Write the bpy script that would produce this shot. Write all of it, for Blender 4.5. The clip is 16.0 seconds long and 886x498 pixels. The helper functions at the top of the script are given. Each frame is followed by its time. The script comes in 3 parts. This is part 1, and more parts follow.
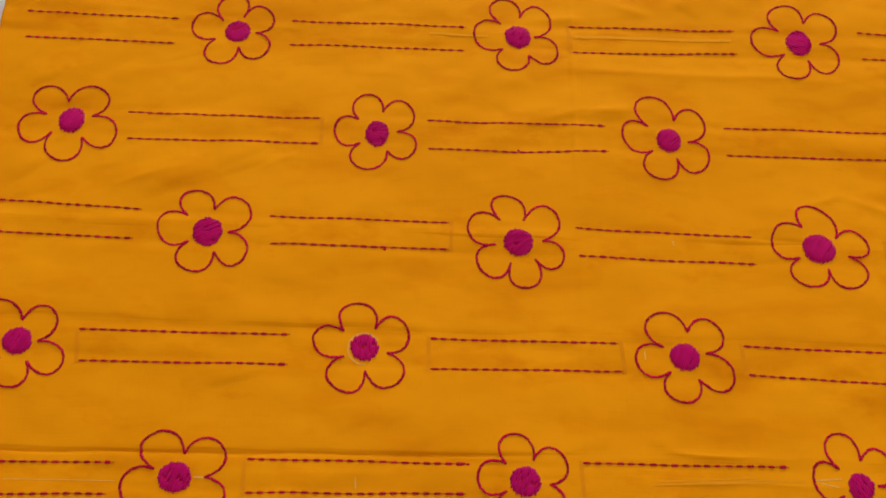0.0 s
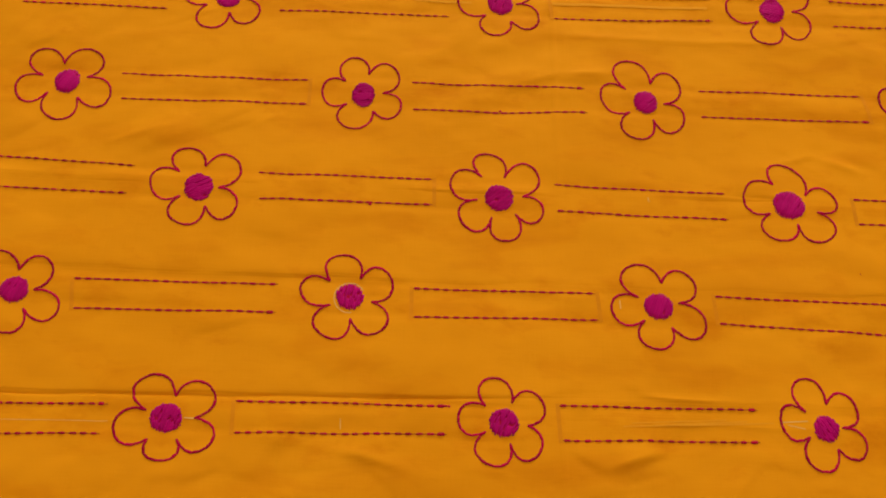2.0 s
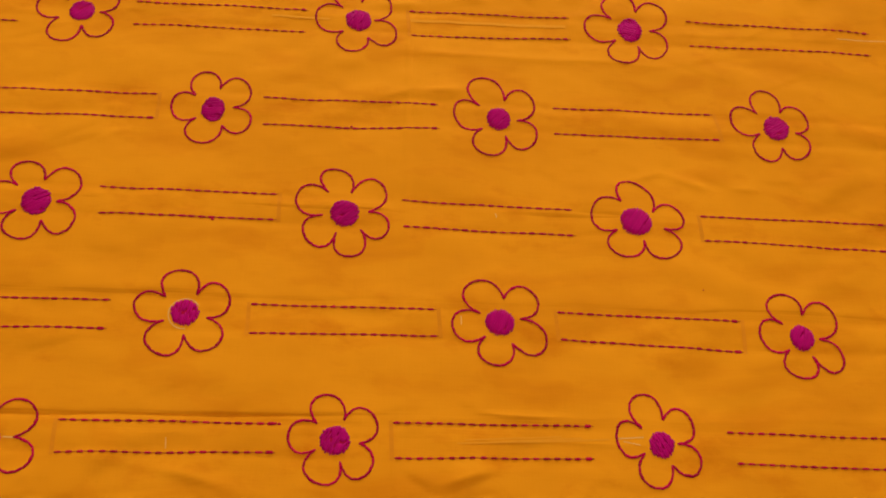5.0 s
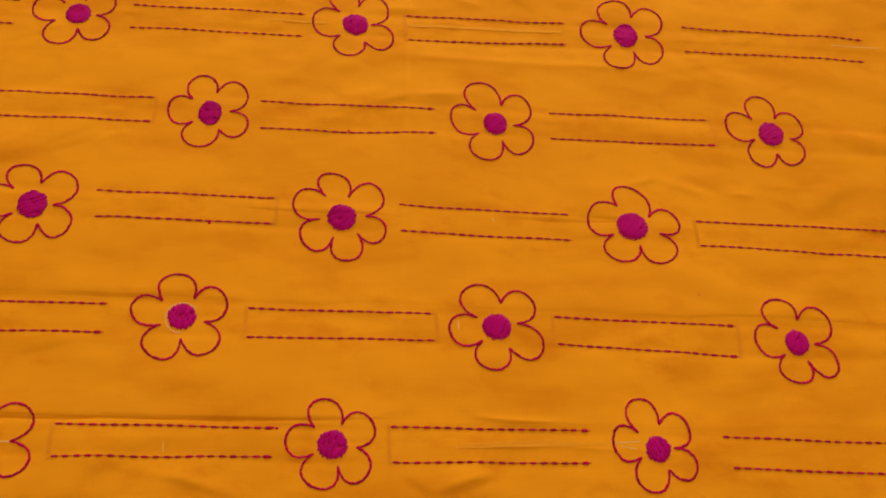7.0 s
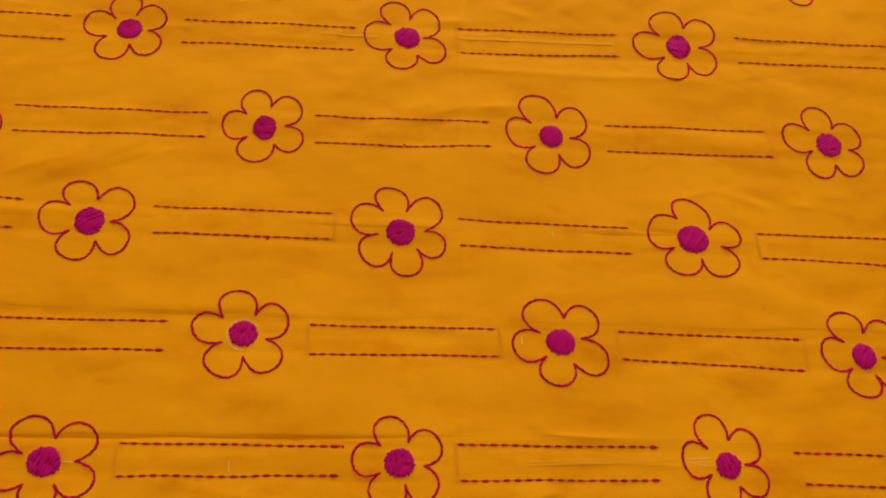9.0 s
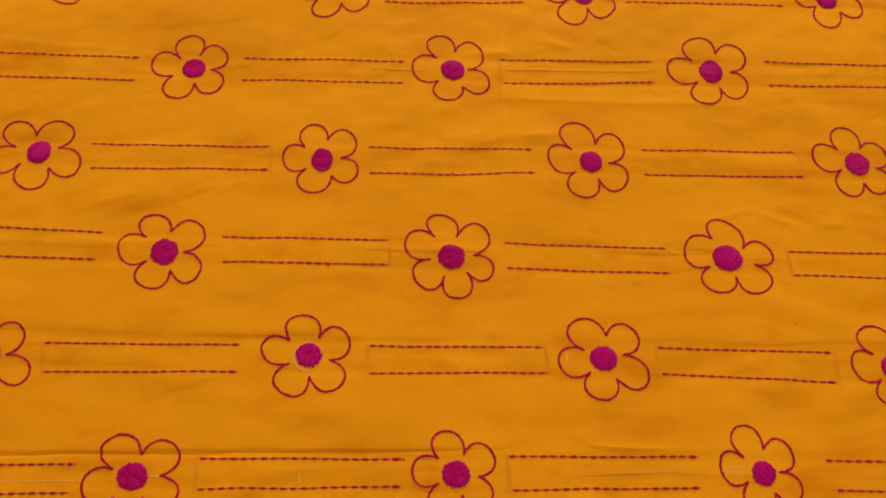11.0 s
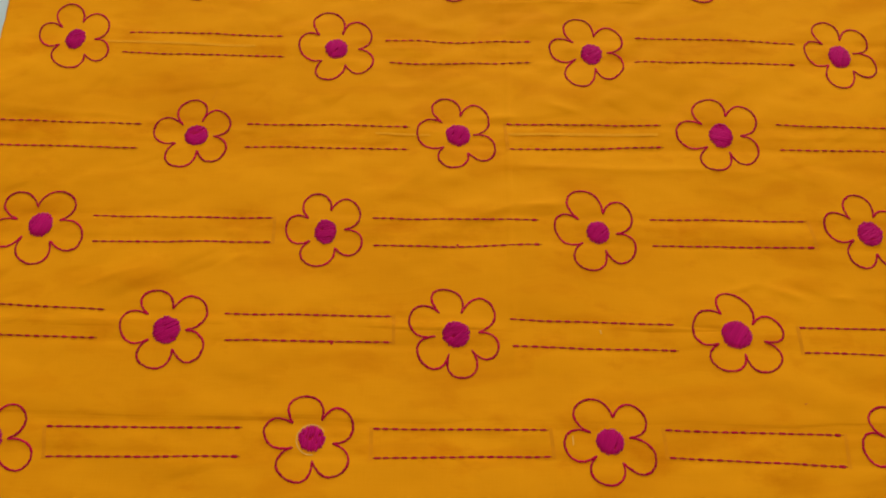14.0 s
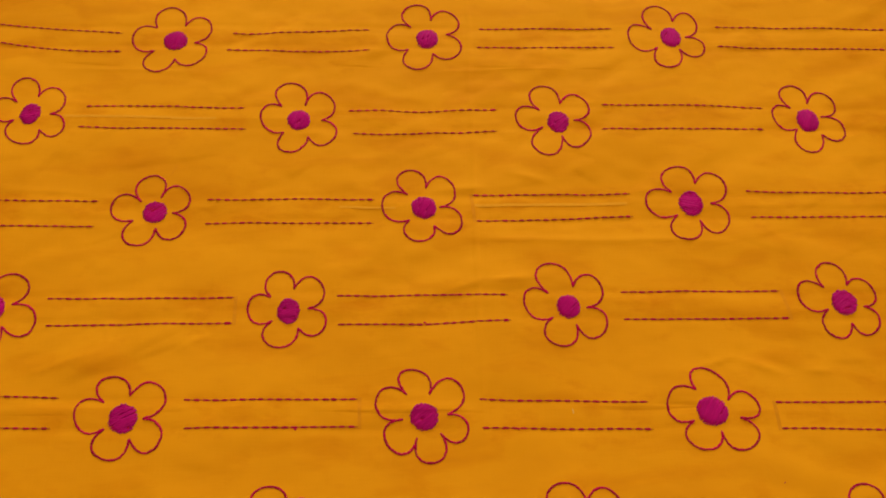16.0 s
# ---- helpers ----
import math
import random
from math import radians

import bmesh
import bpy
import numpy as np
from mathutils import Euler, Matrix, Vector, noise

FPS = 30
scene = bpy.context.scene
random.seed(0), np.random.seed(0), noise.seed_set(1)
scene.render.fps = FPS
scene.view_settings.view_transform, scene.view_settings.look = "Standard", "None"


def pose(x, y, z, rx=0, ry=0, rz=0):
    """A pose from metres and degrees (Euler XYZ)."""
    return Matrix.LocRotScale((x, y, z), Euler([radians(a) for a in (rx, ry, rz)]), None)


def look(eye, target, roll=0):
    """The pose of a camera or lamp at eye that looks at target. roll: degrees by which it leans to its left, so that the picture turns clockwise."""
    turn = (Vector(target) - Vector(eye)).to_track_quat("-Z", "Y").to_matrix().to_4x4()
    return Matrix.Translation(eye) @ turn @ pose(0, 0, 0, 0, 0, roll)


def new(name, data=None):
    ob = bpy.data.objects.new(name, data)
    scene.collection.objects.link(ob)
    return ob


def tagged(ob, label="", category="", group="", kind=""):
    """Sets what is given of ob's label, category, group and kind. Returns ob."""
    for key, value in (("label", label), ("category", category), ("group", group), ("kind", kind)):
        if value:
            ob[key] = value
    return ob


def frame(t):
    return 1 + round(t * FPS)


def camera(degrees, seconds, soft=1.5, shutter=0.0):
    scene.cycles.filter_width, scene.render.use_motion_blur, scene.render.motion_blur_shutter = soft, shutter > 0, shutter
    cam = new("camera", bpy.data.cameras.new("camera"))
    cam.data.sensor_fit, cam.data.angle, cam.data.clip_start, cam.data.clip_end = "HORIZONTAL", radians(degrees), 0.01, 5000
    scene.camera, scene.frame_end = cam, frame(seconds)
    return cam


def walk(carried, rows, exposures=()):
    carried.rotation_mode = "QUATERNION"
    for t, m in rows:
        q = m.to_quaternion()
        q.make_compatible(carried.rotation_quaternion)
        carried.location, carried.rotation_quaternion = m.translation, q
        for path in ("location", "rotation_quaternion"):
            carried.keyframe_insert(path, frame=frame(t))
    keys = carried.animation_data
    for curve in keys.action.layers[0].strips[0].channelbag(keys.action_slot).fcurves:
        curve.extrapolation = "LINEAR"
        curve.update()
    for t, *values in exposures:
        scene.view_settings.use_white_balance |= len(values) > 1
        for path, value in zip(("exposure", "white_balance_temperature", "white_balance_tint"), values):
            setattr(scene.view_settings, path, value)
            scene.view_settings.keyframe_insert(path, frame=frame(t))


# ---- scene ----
cam = camera(48.95, 16.0, soft=1.85)
PATH = [
    (0, (-0.04241, -0.22375, 0.44720), (-0.02619, 0.65187, -1.35086), 3.00),
    (0.5, (-0.03715, -0.22890, 0.44532), (-0.01882, 0.65160, -1.35034), 3.15),
    (1, (-0.03348, -0.23881, 0.44701), (-0.01399, 0.64051, -1.34922), 3.25),
    (1.5, (-0.03403, -0.24613, 0.44901), (-0.01027, 0.63438, -1.34657), 3.54),
    (2, (-0.03554, -0.25360, 0.45244), (-0.00889, 0.62600, -1.34355), 3.71),
    (2.5, (-0.01935, -0.25394, 0.45139), (-0.00148, 0.62953, -1.34281), 3.23),
    (3, (-0.00233, -0.25608, 0.44992), (0.03089, 0.63662, -1.33948), 4.07),
    (3.5, (0.00607, -0.25978, 0.44904), (0.07815, 0.65642, -1.32730), 6.12),
    (4, (0.01268, -0.26016, 0.44870), (0.09918, 0.67139, -1.31899), 6.89),
    (4.5, (0.02251, -0.25717, 0.44801), (0.11677, 0.67777, -1.31749), 7.33),
    (4.7, (0.02662, -0.25594, 0.44666), (0.12279, 0.67822, -1.31915), 7.47),
    (6.8, (0.02739, -0.25678, 0.44775), (0.15079, 0.68346, -1.31314), 8.98),
    (7, (0.02297, -0.25561, 0.44780), (0.14382, 0.68352, -1.31386), 8.90),
    (7.5, (0.01475, -0.25381, 0.44922), (0.13274, 0.68951, -1.31039), 8.68),
    (8, (0.00876, -0.25185, 0.44491), (0.12800, 0.69091, -1.31492), 8.77),
    (8.5, (-0.00112, -0.24978, 0.43803), (0.11777, 0.69985, -1.31813), 8.49),
    (9, (-0.00580, -0.25155, 0.44218), (0.10572, 0.70692, -1.30965), 7.92),
    (9.2, (-0.00381, -0.25811, 0.44178), (0.10798, 0.71246, -1.30336), 7.81),
    (11.3, (-0.01669, -0.25086, 0.48660), (0.00964, 0.67421, -1.28641), 2.39),
    (11.5, (-0.01733, -0.24985, 0.48853), (0.00313, 0.65823, -1.29331), 2.21),
    (12, (-0.01955, -0.24966, 0.49309), (-0.00028, 0.64753, -1.29427), 2.23),
    (12.5, (-0.01897, -0.23694, 0.50403), (-0.00382, 0.65768, -1.28467), 1.93),
    (13, (-0.01719, -0.22783, 0.50885), (-0.00399, 0.67775, -1.27433), 1.79),
    (13.5, (-0.01634, -0.21906, 0.50663), (-0.00559, 0.69371, -1.27291), 1.61),
    (14, (-0.01142, -0.20475, 0.49847), (0.00180, 0.71126, -1.27938), 1.71),
    (14.5, (-0.00686, -0.18872, 0.49220), (0.00792, 0.72619, -1.28621), 1.70),
    (15, (-0.00483, -0.17874, 0.49370), (0.02879, 0.75540, -1.27442), 2.20),
    (15.5, (-0.00433, -0.17729, 0.49330), (0.04166, 0.78479, -1.25949), 2.48),
    (16, (-0.00433, -0.17827, 0.49642), (0.05160, 0.80504, -1.24426), 2.80),
]
EXPOSURES = [
(0, 0.055, 6950, 2),
    (0.5, 0.055, 6950, 4),
    (1, 0.055, 6950, 9),
    (2, 0.055, 6950, 12),
    (2.5, 0.055, 6950, 10),
    (3.5, 0.055, 6950, 14),
    (4, 0.055, 6950, 19),
    (4.5, 0.055, 6950, 21),
    (7, 0.055, 6950, 23),
    (7.5, 0.055, 6950, 17),
    (8.5, 0.055, 6950, 11),
    (9, 0.055, 6950, 2),
    (11.5, 0.055, 6950, 13),
    (12.5, 0.055, 6950, 11),
    (13, 0.055, 6800, 4),
    (14, 0.025, 6650, -6),
    (14.5, 0.025, 6250, -27),
    (15, 0.025, 6400, -17),
    (15.5, 0.055, 6700, 0),
    (16, 0.055, 6850, 5),
]
walk(cam, [(t, look(eye, target, roll)) for t, eye, target, roll in PATH], EXPOSURES)


# ---- world and lights ----
world = bpy.data.worlds.new("world")
scene.world = world
world.use_nodes = True
wn = world.node_tree
sky = wn.nodes.new("ShaderNodeTexSky")
sky.sky_type, sky.sun_disc = "NISHITA", False
sky.sun_elevation, sky.sun_rotation = radians(40), radians(20)
wn.nodes["Background"].inputs["Strength"].default_value = 0.08
wn.links.new(sky.outputs["Color"], wn.nodes["Background"].inputs["Color"])


def area_lamp(name, eye, target, width, height, watts, colour):
    data = bpy.data.lights.new(name, "AREA")
    data.shape, data.size, data.size_y, data.energy, data.color = "RECTANGLE", width, height, watts, colour
    lamp = new(name, data)
    lamp.matrix_world = look(eye, target)
    return lamp


# two added lights, sources not known: one as a window's daylight, one overhead
area_lamp("window_daylight", (0.25, 2.55, 1.15), (0.0, 0.0, 0.0), 1.3, 1.1, 47.0, (0.97, 1.0, 0.96))
area_lamp("tube_glow", (0.0, -0.3, 2.02), (0.05, -0.3, 0.0), 1.2, 0.06, 13.0, (1.0, 0.82, 0.66))


# ---- materials ----
def material(name, colour, rough=0.8, metal=0.0):
    mat = bpy.data.materials.new(name)
    mat.use_nodes = True
    p = mat.node_tree.nodes["Principled BSDF"]
    p.inputs["Base Color"].default_value = (*colour, 1)
    p.inputs["Roughness"].default_value, p.inputs["Metallic"].default_value = rough, metal
    return mat, mat.node_tree, p


def coords(tree, scale=(1, 1, 1), turn=0.0):
    tc, mp = tree.nodes.new("ShaderNodeTexCoord"), tree.nodes.new("ShaderNodeMapping")
    mp.inputs["Scale"].default_value, mp.inputs["Rotation"].default_value = scale, (0, 0, radians(turn))
    tree.links.new(tc.outputs["Object"], mp.inputs["Vector"])
    return mp.outputs["Vector"]


def noise_node(tree, vec, scale, detail=3.0, rough=0.55):
    n = tree.nodes.new("ShaderNodeTexNoise")
    n.inputs["Scale"].default_value, n.inputs["Detail"].default_value, n.inputs["Roughness"].default_value = scale, detail, rough
    tree.links.new(vec, n.inputs["Vector"])
    return n.outputs["Fac"]


def ramp(tree, fac, *stops):
    r = tree.nodes.new("ShaderNodeValToRGB")
    while len(r.color_ramp.elements) < len(stops):
        r.color_ramp.elements.new(0.5)
    for e, (pos, col) in zip(r.color_ramp.elements, stops):
        e.position, e.color = pos, (*col, 1)
    tree.links.new(fac, r.inputs["Fac"])
    return r.outputs["Color"]


def mix(tree, a, b, fac, blend="MIX"):
    m = tree.nodes.new("ShaderNodeMix")
    m.data_type, m.blend_type = "RGBA", blend
    for key, v in (("Factor", fac), ("A", a), ("B", b)):
        sock = [s for s in m.inputs if s.name == key and (s.type == ("VALUE" if key == "Factor" else "RGBA"))][0]
        if isinstance(v, (int, float)):
            sock.default_value = v
        elif isinstance(v, tuple):
            sock.default_value = (*v, 1)
        else:
            tree.links.new(v, sock)
    return [s for s in m.outputs if s.type == "RGBA"][0]


def bump(tree, p, fac, strength, distance):
    b = tree.nodes.new("ShaderNodeBump")
    b.inputs["Strength"].default_value, b.inputs["Distance"].default_value = strength, distance
    tree.links.new(fac, b.inputs["Height"])
    tree.links.new(b.outputs["Normal"], p.inputs["Normal"])
    return b


def flat_math(tree, kind, a, b=None, c=None):
    m = tree.nodes.new("ShaderNodeMath")
    m.operation = kind
    for sock, v in zip(m.inputs, (a, b, c)):
        if isinstance(v, (int, float)):
            sock.default_value = v
        elif v is not None:
            tree.links.new(v, sock)
    return m.outputs[0]


def cotton():
    """Mustard-orange cotton: plain weave, uneven dye, faint rub smudges, fold shade painted in."""
    mat, tree, p = material("orange_cotton", ORANGE, 0.72)
    flat = coords(tree)
    dye = ramp(tree, noise_node(tree, flat, 9.0, 4.0), (0.3, DYE_DARK), (0.7, DYE_LIGHT))
    slub = noise_node(tree, coords(tree, (60, 900, 900)), 1.0, 2.0)
    slub_up = noise_node(tree, coords(tree, (900, 60, 900)), 1.0, 2.0)
    threads = tree.nodes.new("ShaderNodeMath")
    threads.operation = "ADD"
    tree.links.new(slub, threads.inputs[0])
    tree.links.new(slub_up, threads.inputs[1])
    woven = mix(tree, dye, ramp(tree, threads.outputs[0], (0.35, (0.82, 0.82, 0.82)), (0.8, (1.0, 1.0, 1.0))), 0.35, "MULTIPLY")
    # rub smudges, with some wrinkle shade put into their colour
    rub_and_shade = ramp(tree, noise_node(tree, coords(tree, (9, 17, 5), 24), 1.0, 4.0, 0.55), (0.50, (1, 1, 1)), (0.75, (0.86, 0.78, 0.7)))
    # carbon and handling marks, with fold shade painted in, thickest along the drawn rows
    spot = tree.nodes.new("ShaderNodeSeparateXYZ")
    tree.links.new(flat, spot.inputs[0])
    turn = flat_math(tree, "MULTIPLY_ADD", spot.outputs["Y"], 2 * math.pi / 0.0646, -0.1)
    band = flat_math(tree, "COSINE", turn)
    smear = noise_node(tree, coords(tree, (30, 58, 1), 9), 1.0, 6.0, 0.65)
    marks_and_shade = ramp(tree, flat_math(tree, "MULTIPLY_ADD", band, 0.07, smear), (0.57, (1, 1, 1)), (0.72, (0.84, 0.64, 0.48)))
    soiled_shaded = mix(tree, woven, rub_and_shade, 0.75, "MULTIPLY")
    # fold shade painted in as random blotches, redder than the dye
    warp = noise_node(tree, coords(tree, (14, 14, 1)), 1.0, 3.0)
    place = tree.nodes.new("ShaderNodeVectorMath")
    place.operation = "MULTIPLY_ADD"
    tree.links.new(warp, place.inputs[0])
    place.inputs[1].default_value = (1.6, 1.6, 0.0)
    tree.links.new(coords(tree, (17, 52, 1), 14), place.inputs[2])
    fold_shade = ramp(tree, noise_node(tree, place.outputs[0], 1.0, 5.0, 0.55), (0.50, (1, 1, 1)), (0.60, (0.92, 0.83, 0.72)), (0.74, (0.82, 0.66, 0.55)))
    soiled_shaded = mix(tree, soiled_shaded, fold_shade, 0.55, "MULTIPLY")
    tree.links.new(mix(tree, soiled_shaded, marks_and_shade, 0.5, "MULTIPLY"), p.inputs["Base Color"])
    p.inputs["Specular IOR Level"].default_value = 0.03
    bump(tree, p, threads.outputs[0], 0.25, 0.0002)
    return mat


def floss(name, colour, spread=0.25):
    """Stranded cotton: slight sheen, each stitch a little different."""
    mat, tree, p = material(name, colour, 0.5)
    geo, info = tree.nodes.new("ShaderNodeNewGeometry"), tree.nodes.new("ShaderNodeObjectInfo")
    blend = tree.nodes.new("ShaderNodeMix")
    blend.inputs[0].default_value = 0.3
    tree.links.new(geo.outputs["Random Per Island"], blend.inputs[2])
    tree.links.new(info.outputs["Random"], blend.inputs[3])
    tone = ramp(tree, blend.outputs[0], (0.1, tuple(c * (1 - spread) for c in colour)), (0.9, tuple(c * (1 + spread) for c in colour)))
    strands = noise_node(tree, coords(tree, (1, 1, 1)), 2600.0, 2.0)
    tree.links.new(mix(tree, tone, ramp(tree, strands, (0.3, (0.7, 0.7, 0.7)), (0.7, (1, 1, 1))), 0.35, "MULTIPLY"), p.inputs["Base Color"])
    p.inputs["Specular IOR Level"].default_value = 0.05
    bump(tree, p, strands, 0.4, 0.0002)
    return mat


def plain(name, colour, rough, scale, spread, relief=0.0):
    """A painted or woven surface with variation at two scales."""
    mat, tree, p = material(name, colour, rough)
    big = ramp(tree, noise_node(tree, coords(tree), scale, 4.0), (0.3, tuple(c * (1 - spread) for c in colour)), (0.7, colour))
    fine = noise_node(tree, coords(tree), scale * 40, 3.0)
    tree.links.new(mix(tree, big, ramp(tree, fine, (0.3, (0.9, 0.9, 0.9)), (0.7, (1, 1, 1))), 0.5, "MULTIPLY"), p.inputs["Base Color"])
    p.inputs["Specular IOR Level"].default_value = 0.15
    if relief:
        bump(tree, p, fine, 0.3, relief)
    return mat


def printed_sheet():
    """White bed sheet with a washed-out pink and grey print."""
    mat, tree, p = material("white_sheet", (0.74, 0.74, 0.75), 0.8)
    base = ramp(tree, noise_node(tree, coords(tree), 6.0, 3.0), (0.3, (0.56, 0.64, 0.76)), (0.7, (0.66, 0.72, 0.82)))
    pink = ramp(tree, noise_node(tree, coords(tree, (14, 26, 1)), 1.0, 2.0), (0.55, (1, 1, 1)), (0.66, (0.96, 0.70, 0.78)))
    grey = ramp(tree, noise_node(tree, coords(tree, (30, 18, 1), 40), 1.0, 2.0), (0.58, (1, 1, 1)), (0.68, (0.82, 0.85, 0.86)))
    tree.links.new(mix(tree, mix(tree, base, pink, 0.8, "MULTIPLY"), grey, 0.7, "MULTIPLY"), p.inputs["Base Color"])
    bump(tree, p, noise_node(tree, coords(tree), 1500.0), 0.2, 0.0002)
    return mat


ORANGE, DYE_DARK, DYE_LIGHT = (0.78, 0.289, 0.0075), (0.735, 0.266, 0.0065), (0.82, 0.309, 0.009)
FLOSS, WINE, CRIMSON = (0.47, 0.003, 0.150), (0.44, 0.004, 0.040), (0.47, 0.003, 0.052)
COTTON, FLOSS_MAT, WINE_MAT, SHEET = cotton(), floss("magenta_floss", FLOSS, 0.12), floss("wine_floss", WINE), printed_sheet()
PETAL_MAT = floss("crimson_floss", CRIMSON)
CHALK_GLINT = plain("chalk_and_glint", (0.86, 0.46, 0.11), 0.9, 300.0, 0.2)
TRACE_CREASE = plain("carbon_trace_crease", (0.745, 0.248, 0.006), 0.9, 300.0, 0.08)
RUB_GLINT = plain("faint_rub_glint", (0.83, 0.328, 0.014), 0.9, 300.0, 0.06)
DRAWN = plain("drawn_line", (0.56, 0.150, 0.006), 0.9, 260.0, 0.3)
CEILING_PAINT = plain("ceiling_paint", (0.78, 0.77, 0.74), 0.9, 2.0, 0.05)
WALL_PAINT = plain("wall_paint", (0.68, 0.64, 0.56), 0.9, 2.0, 0.08, 0.0005)
FLOOR_TILE = plain("floor_tile", (0.45, 0.40, 0.34), 0.4, 3.0, 0.15)
BED_WOOD = plain("bed_wood", (0.20, 0.10, 0.05), 0.5, 8.0, 0.3)
FRAME_PAINT = plain("window_paint", (0.72, 0.72, 0.70), 0.5, 5.0, 0.05)
TICKING = plain("mattress_ticking", (0.62, 0.60, 0.56), 0.9, 10.0, 0.1)


# ---- building blocks ----
def part(name, bm, mat, parent=None, label="", smooth=True):
    """Link a bmesh as one mesh object under a thing or a part."""
    me = bpy.data.meshes.new(name)
    bm.to_mesh(me)
    bm.free()
    if smooth:
        me.shade_smooth()
    me.materials.append(mat)
    ob = new(name, me)
    ob.parent = parent
    return tagged(ob, label)


def thing(name, at=(0, 0, 0)):
    ob = new(name)
    ob.location = at
    ob.empty_display_size = 0.05
    return ob


def box(bm, lo, hi, bevel=0.0):
    made = bmesh.ops.create_cube(bm, size=1.0)["verts"]
    for v in made:
        v.co = [(a + b) / 2 + c * (b - a) for a, b, c in zip(lo, hi, v.co)]
    if bevel:
        edges = list({e for v in made for e in v.link_edges})
        bmesh.ops.bevel(bm, geom=edges, offset=bevel, segments=2, affect="EDGES", profile=0.6)
    return bm


def block(name, lo, hi, mat, parent=None, label="", bevel=0.0):
    return part(name, box(bmesh.new(), lo, hi, bevel), mat, parent, label, smooth=False)


def sheet(name, xs, ys, height, mat, parent=None, label=""):
    """A grid of cloth whose height follows a function of x and y."""
    gx, gy = np.meshgrid(xs, ys)
    z = height(gx, gy)
    verts = np.stack([gx, gy, z], -1).reshape(-1, 3)
    n, m = len(xs), len(ys)
    i = np.arange(n * m).reshape(m, n)
    faces = np.stack([i[:-1, :-1], i[:-1, 1:], i[1:, 1:], i[1:, :-1]], -1).reshape(-1, 4)
    me = bpy.data.meshes.new(name)
    me.from_pydata(verts.tolist(), [], faces.tolist())
    me.shade_smooth()
    me.materials.append(mat)
    ob = new(name, me)
    ob.parent = parent
    return tagged(ob, label)


class Lattice:
    """Smooth random heights between -1 and 1, on a lattice with one knot a unit."""

    def __init__(self, seed):
        self.knots = np.random.default_rng(seed).uniform(-1, 1, (64, 64))

    def __call__(self, x, y):
        x, y = np.asarray(x, float), np.asarray(y, float)
        i, j = np.floor(x).astype(int), np.floor(y).astype(int)
        u, v = x - i, y - j
        u, v = u * u * u * (u * (6 * u - 15) + 10), v * v * v * (v * (6 * v - 15) + 10)
        k = self.knots
        a = k[i % 64, j % 64] * (1 - u) + k[(i + 1) % 64, j % 64] * u
        b = k[i % 64, (j + 1) % 64] * (1 - u) + k[(i + 1) % 64, (j + 1) % 64] * u
        return a * (1 - v) + b * v


ROLLS, FOLDS, FOLDS_TOO, CRUMPLE, WHERE, DRIFT = (Lattice(s) for s in (3, 5, 8, 13, 21, 34))


def crease(x, y, x0, y0, x1, y1, height, width):
    """A pressed fold along a line: a narrow ridge (or groove) that fades out at its ends."""
    dx, dy = x1 - x0, y1 - y0
    length = math.hypot(dx, dy)
    along = ((x - x0) * dx + (y - y0) * dy) / length
    off = ((y - y0) * dx - (x - x0) * dy) / length + min(0.0012, 0.8 * width) * DRIFT(along / 0.03, 0.3 + 40 * y0)
    rim = min(0.012, 0.22 * length)
    fade = 1 / (1 + np.exp(-(along - rim) * 2.2 / rim)) / (1 + np.exp((along - length + rim) * 2.2 / rim))
    return height * fade * np.exp(-np.abs(off) / width) * (1 + 0.3 * DRIFT(along / 0.05, 7.7))


def pressed(x, y, x0, y0, x1, y1, height, width):
    """A fold pressed in along a line: the cloth steps up beyond it, then sinks back slowly."""
    dx, dy = x1 - x0, y1 - y0
    length = math.hypot(dx, dy)
    along = ((x - x0) * dx + (y - y0) * dy) / length
    off = ((y - y0) * dx - (x - x0) * dy) / length - min(0.0012, 0.012 * length) * DRIFT(along / 0.035, 3.1 + 20 * y0)
    rim = min(0.010, 0.2 * length)
    fade = 1 / (1 + np.exp(-(along - rim) * 2.2 / rim)) / (1 + np.exp((along - length + rim) * 2.2 / rim))
    up = np.maximum(off, 0)
    return height * fade * (1 - np.exp(-up / width)) * np.exp(-up / min(0.012, 4 * width))


def drawn(x, y, lattice, turn, long, short):
    """Soft waves drawn out along one direction."""
    c, s = math.cos(radians(turn)), math.sin(radians(turn))
    u, v = (x * c + y * s) / long, (-x * s + y * c) / short
    return lattice(u + 30, v + 30 + 0.4 * DRIFT(u, v / 2))


